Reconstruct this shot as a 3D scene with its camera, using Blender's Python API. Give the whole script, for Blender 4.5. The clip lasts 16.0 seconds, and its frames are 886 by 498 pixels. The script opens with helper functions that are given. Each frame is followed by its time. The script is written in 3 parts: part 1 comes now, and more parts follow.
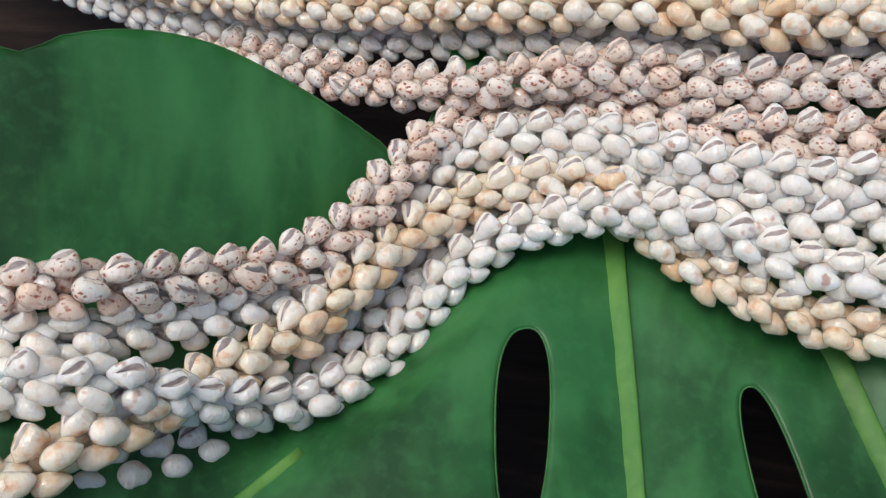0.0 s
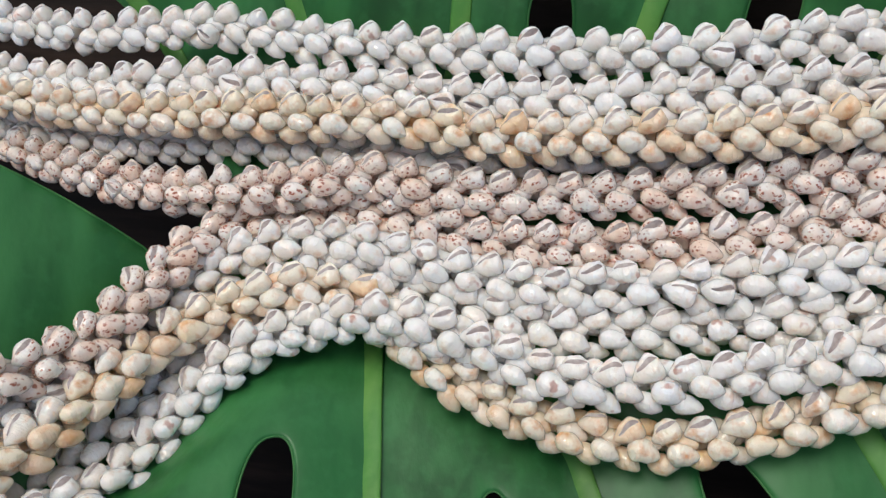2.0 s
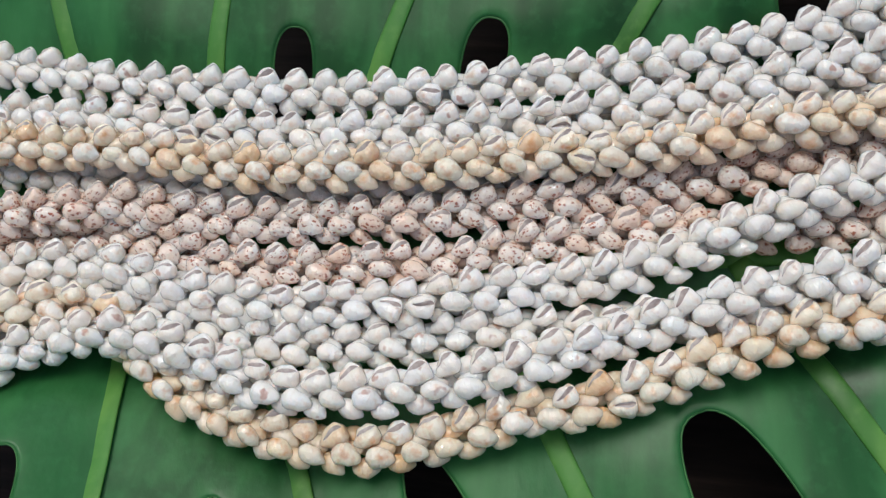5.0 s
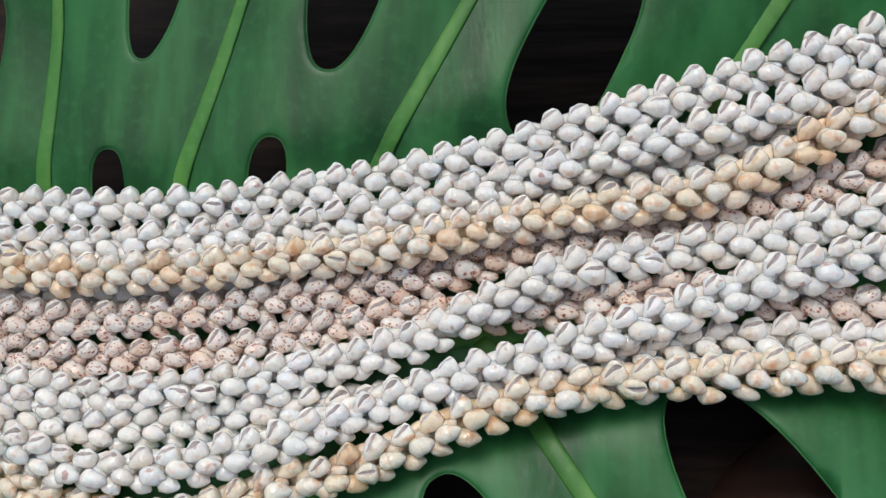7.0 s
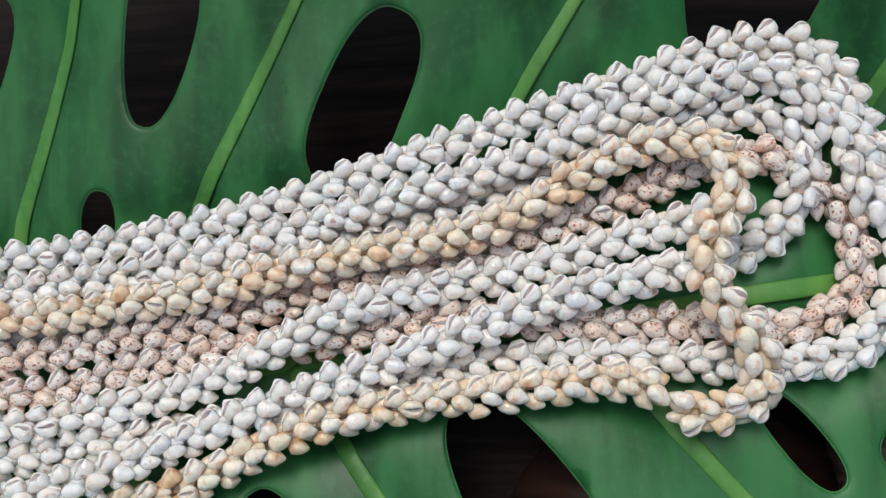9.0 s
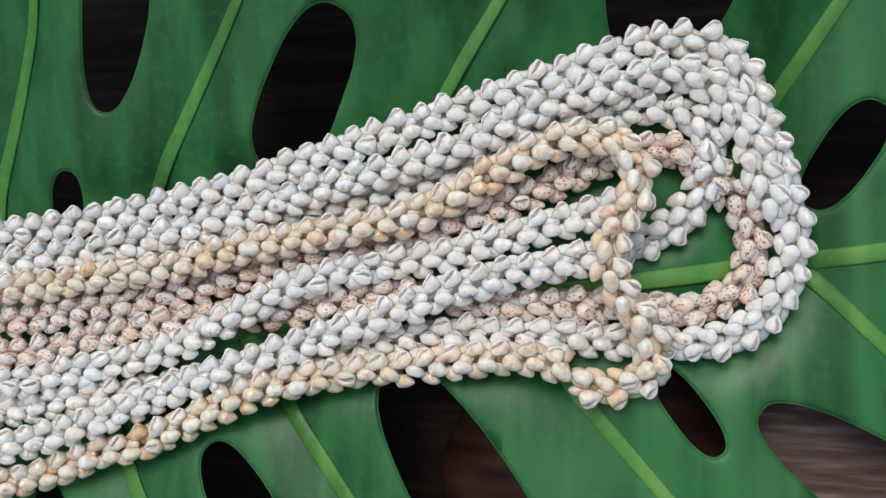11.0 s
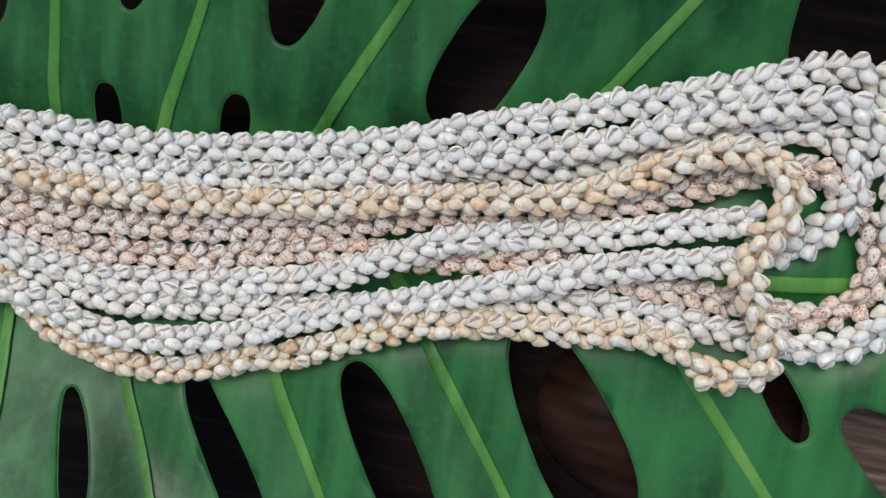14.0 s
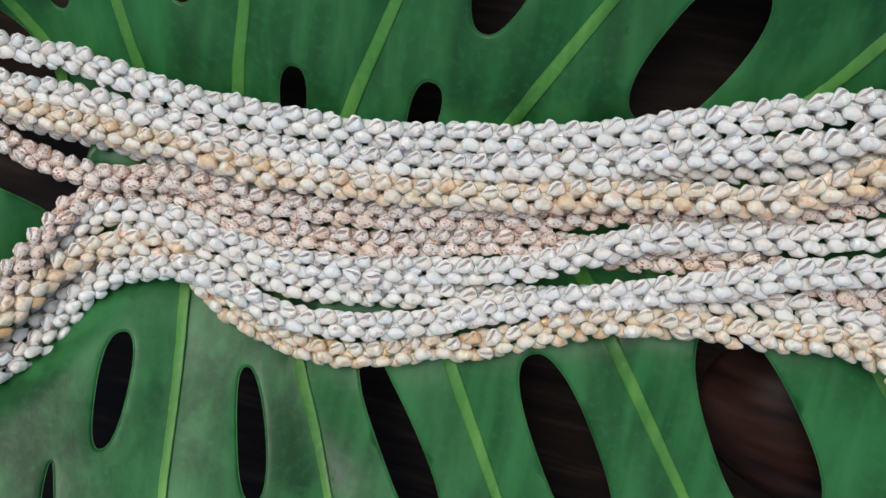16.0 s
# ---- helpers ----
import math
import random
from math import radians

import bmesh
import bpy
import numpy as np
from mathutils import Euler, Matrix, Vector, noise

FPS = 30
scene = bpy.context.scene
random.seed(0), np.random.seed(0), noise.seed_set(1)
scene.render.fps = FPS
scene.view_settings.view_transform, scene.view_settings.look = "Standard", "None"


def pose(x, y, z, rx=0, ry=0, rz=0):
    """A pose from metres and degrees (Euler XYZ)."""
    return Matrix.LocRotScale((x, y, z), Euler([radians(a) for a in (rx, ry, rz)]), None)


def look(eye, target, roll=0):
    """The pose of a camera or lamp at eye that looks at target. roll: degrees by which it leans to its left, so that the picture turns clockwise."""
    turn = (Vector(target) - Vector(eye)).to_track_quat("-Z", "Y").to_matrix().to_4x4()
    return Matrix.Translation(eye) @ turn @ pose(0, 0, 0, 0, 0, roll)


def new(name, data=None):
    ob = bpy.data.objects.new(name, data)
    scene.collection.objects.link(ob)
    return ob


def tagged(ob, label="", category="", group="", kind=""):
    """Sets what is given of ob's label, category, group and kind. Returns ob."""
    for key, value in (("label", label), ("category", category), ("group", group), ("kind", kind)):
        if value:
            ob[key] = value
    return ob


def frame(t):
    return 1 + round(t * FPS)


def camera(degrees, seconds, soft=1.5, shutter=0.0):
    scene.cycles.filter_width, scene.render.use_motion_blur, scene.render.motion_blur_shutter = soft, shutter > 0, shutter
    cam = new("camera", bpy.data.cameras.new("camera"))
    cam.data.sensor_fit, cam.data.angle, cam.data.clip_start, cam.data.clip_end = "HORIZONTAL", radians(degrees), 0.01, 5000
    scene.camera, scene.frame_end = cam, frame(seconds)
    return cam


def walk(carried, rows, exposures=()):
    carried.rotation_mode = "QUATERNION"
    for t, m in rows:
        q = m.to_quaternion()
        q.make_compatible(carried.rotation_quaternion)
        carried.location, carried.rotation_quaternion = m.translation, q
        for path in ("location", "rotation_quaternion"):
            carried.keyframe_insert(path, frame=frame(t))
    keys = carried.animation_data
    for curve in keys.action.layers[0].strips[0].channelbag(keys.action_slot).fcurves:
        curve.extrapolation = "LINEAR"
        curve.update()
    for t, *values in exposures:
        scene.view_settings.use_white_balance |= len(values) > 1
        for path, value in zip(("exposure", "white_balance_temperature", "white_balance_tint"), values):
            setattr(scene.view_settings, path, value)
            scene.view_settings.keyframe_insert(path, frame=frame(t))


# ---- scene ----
# A short slide over strung shell garlands that lie on a split leaf. Metres in the world; millimetres in the tables.
from mathutils.geometry import delaunay_2d_cdt
cam = camera(54.55, 16.0, soft=1.3)
PATH = [
    (0, -0.05496, -0.01355, 0.14898, 0.758, 18.107, 5.812),
    (0.5, -0.04609, -0.01286, 0.14615, 2.861, 16.219, 5.150),
    (1, -0.04021, -0.01262, 0.14573, 4.077, 14.948, 5.141),
    (1.5, -0.03356, -0.00980, 0.14452, 5.069, 13.774, 5.299),
    (2, -0.02803, -0.00566, 0.14431, 5.733, 12.418, 5.447),
    (2.5, -0.01940, -0.00398, 0.14328, 5.781, 12.735, 5.778),
    (3, -0.00912, -0.00410, 0.14345, 6.302, 12.001, 5.946),
    (3.5, -0.00134, -0.00442, 0.14518, 5.891, 11.492, 5.738),
    (5.8, 0.02767, -0.01511, 0.15167, 12.368, 8.170, 4.719),
    (6, 0.03254, -0.01159, 0.15443, 12.210, 8.408, 4.187),
    (6.5, 0.04328, -0.00812, 0.16439, 13.573, 9.845, 3.251),
    (7, 0.06212, -0.00310, 0.16663, 12.699, 9.255, 3.149),
    (7.5, 0.07289, 0.00103, 0.17345, 10.691, 8.958, 1.645),
    (8, 0.07799, 0.00217, 0.17651, 10.240, 8.635, 1.090),
    (8.5, 0.09260, 0.00905, 0.17894, 9.697, 8.142, 0.849),
    (9, 0.10317, 0.01176, 0.18531, 9.113, 8.034, -0.168),
    (9.5, 0.11042, 0.01549, 0.19050, 8.279, 8.189, -0.081),
    (9.7, 0.11302, 0.01593, 0.19250, 7.909, 7.941, 0.087),
    (11.8, 0.13139, 0.04823, 0.20843, -2.734, 10.328, 1.305),
    (12, 0.12933, 0.05089, 0.21061, -3.323, 10.151, 1.935),
    (12.5, 0.12250, 0.05958, 0.21826, -5.683, 9.800, 3.627),
    (13, 0.11156, 0.06500, 0.22024, -7.746, 9.020, 5.256),
    (13.5, 0.09441, 0.07220, 0.21969, -9.258, 8.737, 6.944),
    (14, 0.08233, 0.07451, 0.22369, -10.724, 8.626, 8.493),
    (14.5, 0.06900, 0.07048, 0.22017, -12.136, 10.277, 9.271),
    (15, 0.06056, 0.07474, 0.21915, -13.900, 11.291, 9.798),
    (15.5, 0.04667, 0.07601, 0.21716, -14.595, 11.720, 9.911),
    (16, 0.03707, 0.08147, 0.22456, -14.594, 11.070, 9.631),
]
EXPOSURES = [(0.0, -0.25, 6280, 7), (3.5, -0.38, 6180, 6), (8.0, -0.30, 6120, 5), (16.0, -0.42, 6050, 4)]
walk(cam, [(t, pose(x, y, z, rx, ry, rz)) for t, x, y, z, rx, ry, rz in PATH], EXPOSURES)

# ---- light: soft daylight from above ----
world = bpy.data.worlds.new("world")
scene.world = world
world.use_nodes = True
wn = world.node_tree.nodes
sky = wn.new("ShaderNodeTexSky")
sky.sky_type, sky.sun_disc = "NISHITA", False
sky.air_density, sky.dust_density, sky.ozone_density = 0.7, 5.0, 0.3
sky.sun_elevation, sky.sun_rotation = radians(63), radians(-18)
world.node_tree.links.new(sky.outputs[0], wn["Background"].inputs[0])
wn["Background"].inputs[1].default_value = 0.15
sun_data = bpy.data.lights.new("sun", "SUN")
sun_data.energy, sun_data.angle, sun_data.color = 0.95, radians(26), (1.0, 0.95, 0.9)
sun = new("sun", sun_data)
sun.matrix_world = look((-0.14, 0.42, 0.9), (0, 0, 0))


# ---- materials ----
def material(name, rough=0.5):
    m = bpy.data.materials.new(name)
    m.use_nodes = True
    b = m.node_tree.nodes["Principled BSDF"]
    b.inputs["Roughness"].default_value = rough
    return m, m.node_tree.nodes, m.node_tree.links, b


def texture(n, l, vector, scale, detail=3.0, stretch=None):
    """A noise value at the given scale, stretched along the axes if asked."""
    if stretch:
        mp = n.new("ShaderNodeMapping")
        mp.inputs["Scale"].default_value = stretch[:3]
        if len(stretch) > 3:
            mp.inputs["Rotation"].default_value = (0, 0, radians(stretch[3]))
        l.new(vector, mp.inputs["Vector"])
        vector = mp.outputs[0]
    t = n.new("ShaderNodeTexNoise")
    t.inputs["Scale"].default_value, t.inputs["Detail"].default_value = scale, detail
    l.new(vector, t.inputs["Vector"])
    return t.outputs[0]


def ramp(n, l, value, *stops):
    r = n.new("ShaderNodeValToRGB")
    while len(r.color_ramp.elements) < len(stops):
        r.color_ramp.elements.new(0.5)
    for e, (at, colour) in zip(r.color_ramp.elements, stops):
        e.position, e.color = at, (*colour, 1) if len(colour) == 3 else colour
    l.new(value, r.inputs[0])
    return r.outputs[0]


def blend(n, l, fac, a, b, mode="MIX"):
    m = n.new("ShaderNodeMix")
    m.data_type, m.blend_type = "RGBA", mode
    for value, slot in ((fac, m.inputs[0]), (a, m.inputs[6]), (b, m.inputs[7])):
        if isinstance(value, (int, float)):
            slot.default_value = value
        elif isinstance(value, tuple):
            slot.default_value = (*value, 1)
        else:
            l.new(value, slot)
    return m.outputs[2]


def bump(n, l, b, height, strength, distance):
    u = n.new("ShaderNodeBump")
    u.inputs["Strength"].default_value, u.inputs["Distance"].default_value = strength, distance
    l.new(height, u.inputs["Height"])
    l.new(u.outputs[0], b.inputs["Normal"])


def leaf_material(name, dark, light, rough):
    m, n, l, b = material(name, rough)
    co = n.new("ShaderNodeTexCoord").outputs["Object"]
    wide = texture(n, l, co, 26, 4)
    fine = texture(n, l, co, 420, 3)
    c = ramp(n, l, wide, (0.32, dark), (0.68, light))
    for turn, scale, low in ((35, 110, 0.5), (-30, 95, 0.52)):
        side_vein = texture(n, l, co, scale, 3, (1.0, 0.07, 1.0, turn))
        c = blend(n, l, ramp(n, l, side_vein, (low - 0.03, (0, 0, 0)), (0.66, (0.6, 0.6, 0.6))), c, (light[0] * 1.7, light[1] * 1.3, light[2] * 1.4))
    crease = texture(n, l, co, 42, 3, (1.0, 0.16, 1.0, 8))
    c = blend(n, l, ramp(n, l, crease, (0.36, (0.8, 0.8, 0.8)), (0.5, (0, 0, 0))), c, (dark[0] * 0.6, dark[1] * 0.6, dark[2] * 0.6))
    c = blend(n, l, ramp(n, l, fine, (0.5, (0, 0, 0)), (0.75, (0.3, 0.3, 0.3))), c, (light[0] * 1.6, light[1] * 1.25, light[2] * 1.5))
    l.new(c, b.inputs["Base Color"])
    l.new(ramp(n, l, texture(n, l, co, 38, 4, (1.0, 0.4, 1.0, 15)), (0.3, (rough - 0.1,) * 3), (0.7, (rough + 0.16,) * 3)), b.inputs["Roughness"])
    both = blend(n, l, 0.5, texture(n, l, co, 260, 5, (1.0, 0.35, 1.0)), texture(n, l, co, 60, 3, (1.0, 0.12, 1.0, 10)))
    bump(n, l, b, both, 0.3, 0.0014)
    b.inputs["Specular IOR Level"].default_value = 0.32
    return m


leaf_mat = leaf_material("leaf_green", (0.010, 0.068, 0.015), (0.030, 0.162, 0.043), 0.37)
margin_mat = leaf_material("leaf_margin_green", (0.018, 0.10, 0.022), (0.045, 0.17, 0.045), 0.42)
vein_mat = leaf_material("vein_green", (0.05, 0.20, 0.032), (0.10, 0.28, 0.055), 0.42)

wood_mat, n, l, b = material("dark_wood", 0.55)
co = n.new("ShaderNodeTexCoord").outputs["Object"]
grain = texture(n, l, co, 26, 8, (1.0, 9.0, 1.0, 14))
c = ramp(n, l, grain, (0.3, (0.008, 0.0055, 0.004)), (0.55, (0.018, 0.0115, 0.008)), (0.8, (0.05, 0.031, 0.022)))
l.new(c, b.inputs["Base Color"])
bump(n, l, b, grain, 0.5, 0.001)
b.inputs["Specular IOR Level"].default_value = 0.1
slab_mat, n, l, b = material("red_brown_wood", 0.4)
co = n.new("ShaderNodeTexCoord").outputs["Object"]
grain = texture(n, l, co, 40, 6, (1.0, 5.0, 1.0, 80))
l.new(ramp(n, l, grain, (0.3, (0.012, 0.005, 0.0035)), (0.7, (0.055, 0.025, 0.016))), b.inputs["Base Color"])
b.inputs["Specular IOR Level"].default_value = 0.2
bump(n, l, b, grain, 0.3, 0.0005)

plank_mat, n, l, b = material("weathered_wood", 0.6)
co = n.new("ShaderNodeTexCoord").outputs["Object"]
grain = texture(n, l, co, 55, 8, (1.0, 8.0, 1.0, 18))
wide = texture(n, l, co, 14, 3)
c = ramp(n, l, grain, (0.3, (0.035, 0.022, 0.018)), (0.5, (0.11, 0.072, 0.058)), (0.72, (0.26, 0.19, 0.16)))
l.new(blend(n, l, ramp(n, l, wide, (0.4, (0, 0, 0)), (0.7, (0.7, 0.7, 0.7))), c, (0.10, 0.045, 0.035)), b.inputs["Base Color"])
bump(n, l, b, grain, 0.6, 0.001)


def shell_material(tone, joined):
    """Glazed shell. joined: many shells in one mesh, told apart as islands."""
    m, n, l, b = material(tone + ("_shell_rows_bounce" if joined else "_shell"), 0.2)
    co = n.new("ShaderNodeTexCoord").outputs["Object"]
    chance = n.new("ShaderNodeNewGeometry").outputs["Random Per Island"] if joined else n.new("ShaderNodeObjectInfo").outputs["Random"]
    scale = 160 if joined else 1
    shift = n.new("ShaderNodeVectorMath")
    shift.operation = "MULTIPLY_ADD"
    l.new(chance, shift.inputs[0])
    shift.inputs[1].default_value = (31.0, 17.0, 23.0)
    l.new(co, shift.inputs[2])
    v = shift.outputs[0] if not joined else co
    two = n.new("ShaderNodeMath")
    two.operation = "MULTIPLY"
    l.new(chance, two.inputs[0])
    two.inputs[1].default_value = 7.31
    frac = n.new("ShaderNodeMath")
    frac.operation = "FRACT"
    l.new(two.outputs[0], frac.inputs[0])
    blotch = texture(n, l, v, 2.6 * scale, 4)
    if tone == "white":
        c = ramp(n, l, chance, (0.0, (0.93, 0.91, 0.86)), (0.45, (0.93, 0.88, 0.81)), (0.7, (0.93, 0.92, 0.89)), (0.9, (0.92, 0.85, 0.76)), (1.0, (0.90, 0.87, 0.82)))
        c = blend(n, l, ramp(n, l, blotch, (0.56, (0, 0, 0)), (0.74, (0.55, 0.55, 0.55))), c, (0.72, 0.46, 0.30))
        c = blend(n, l, ramp(n, l, texture(n, l, v, 1.7 * scale, 2), (0.66, (0, 0, 0)), (0.72, (0.7, 0.7, 0.7))), c, (0.45, 0.22, 0.16))
    elif tone == "ochre":
        c = ramp(n, l, chance, (0.0, (0.92, 0.80, 0.62)), (0.3, (0.93, 0.88, 0.79)), (0.55, (0.91, 0.77, 0.58)), (0.8, (0.92, 0.88, 0.80)), (1.0, (0.85, 0.61, 0.38)))
        c = blend(n, l, ramp(n, l, blotch, (0.5, (0, 0, 0)), (0.72, (0.75, 0.75, 0.75))), c, (0.70, 0.34, 0.13))
    else:
        c = ramp(n, l, chance, (0.0, (0.90, 0.80, 0.72)), (0.5, (0.91, 0.86, 0.80)), (0.8, (0.87, 0.70, 0.58)), (1.0, (0.90, 0.79, 0.71)))
        # spots in rough rows, gathered on some parts of the shell
        spots = n.new("ShaderNodeTexVoronoi")
        spots.inputs["Scale"].default_value = 5.6 * scale
        warp = n.new("ShaderNodeVectorMath")
        warp.operation = "MULTIPLY_ADD"
        wob = n.new("ShaderNodeTexNoise")
        wob.inputs["Scale"].default_value = 6.0 * scale
        l.new(v, wob.inputs["Vector"])
        l.new(wob.outputs["Color"], warp.inputs[0])
        warp.inputs[1].default_value = (0.3 / scale, 0.2 / scale, 0.2 / scale)
        l.new(v, warp.inputs[2])
        narrow = n.new("ShaderNodeMapping")
        narrow.inputs["Scale"].default_value = (0.8, 1.25, 1.25)
        l.new(warp.outputs[0], narrow.inputs["Vector"])
        l.new(narrow.outputs[0], spots.inputs["Vector"])
        on = ramp(n, l, spots.outputs["Distance"], (0.2, (1, 1, 1)), (0.42, (0, 0, 0)))
        some = ramp(n, l, blotch, (0.34, (0, 0, 0)), (0.5, (0.95, 0.95, 0.95)))
        c = blend(n, l, ramp(n, l, blotch, (0.45, (0, 0, 0)), (0.72, (0.5, 0.5, 0.5))), c, (0.78, 0.50, 0.37))
        c = blend(n, l, blend(n, l, 1.0, on, some, "MULTIPLY"), c, (0.36, 0.10, 0.05))
    # warm light bounced among the backing shells, put into their colour
    if joined:
        c = blend(n, l, {"white": 0.15, "ochre": 0.3, "speckled": 0.2}[tone], c, {"white": (0.90, 0.83, 0.74), "ochre": (0.78, 0.47, 0.22), "speckled": (0.70, 0.42, 0.30)}[tone])
    grow = texture(n, l, v, 5.0 * scale, 3, (2.4, 0.5, 0.5))
    c = blend(n, l, ramp(n, l, grow, (0.5, (0, 0, 0)), (0.75, (0.2, 0.2, 0.2))), c, (0.76, 0.64, 0.54))
    l.new(c, b.inputs["Base Color"])
    l.new(ramp(n, l, frac.outputs[0], (0.0, (0.1,) * 3), (0.7, (0.2,) * 3), (1.0, (0.34,) * 3)), b.inputs["Roughness"])
    b.inputs["Coat Weight"].default_value, b.inputs["Coat Roughness"].default_value = 0.7, 0.06
    b.inputs["Subsurface Weight"].default_value = 0.95
    b.inputs["Subsurface Radius"].default_value = (1.0, 0.86, 0.74)
    b.inputs["Subsurface Scale"].default_value = 0.0022
    pits = texture(n, l, v, 4.2 * scale, 5)
    bump(n, l, b, blend(n, l, 0.6, grow, pits), 0.8, 0.0007)
    return m


SHELL = {tone: (shell_material(tone, False), shell_material(tone, True)) for tone in ("white", "ochre", "speckled")}
# grey-brown of the mouth, with the shade inside the slit put into the colour
mouth_shade_mat, n, l, b = material("shell_mouth_shade", 0.45)
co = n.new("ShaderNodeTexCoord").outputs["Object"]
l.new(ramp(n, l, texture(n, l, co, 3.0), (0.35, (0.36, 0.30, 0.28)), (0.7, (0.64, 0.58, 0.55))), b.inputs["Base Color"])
cord_mat, n, l, b = material("cord", 0.8)
co = n.new("ShaderNodeTexCoord").outputs["Object"]
l.new(ramp(n, l, texture(n, l, co, 900), (0.3, (0.50, 0.42, 0.34)), (0.7, (0.68, 0.60, 0.50))), b.inputs["Base Color"])

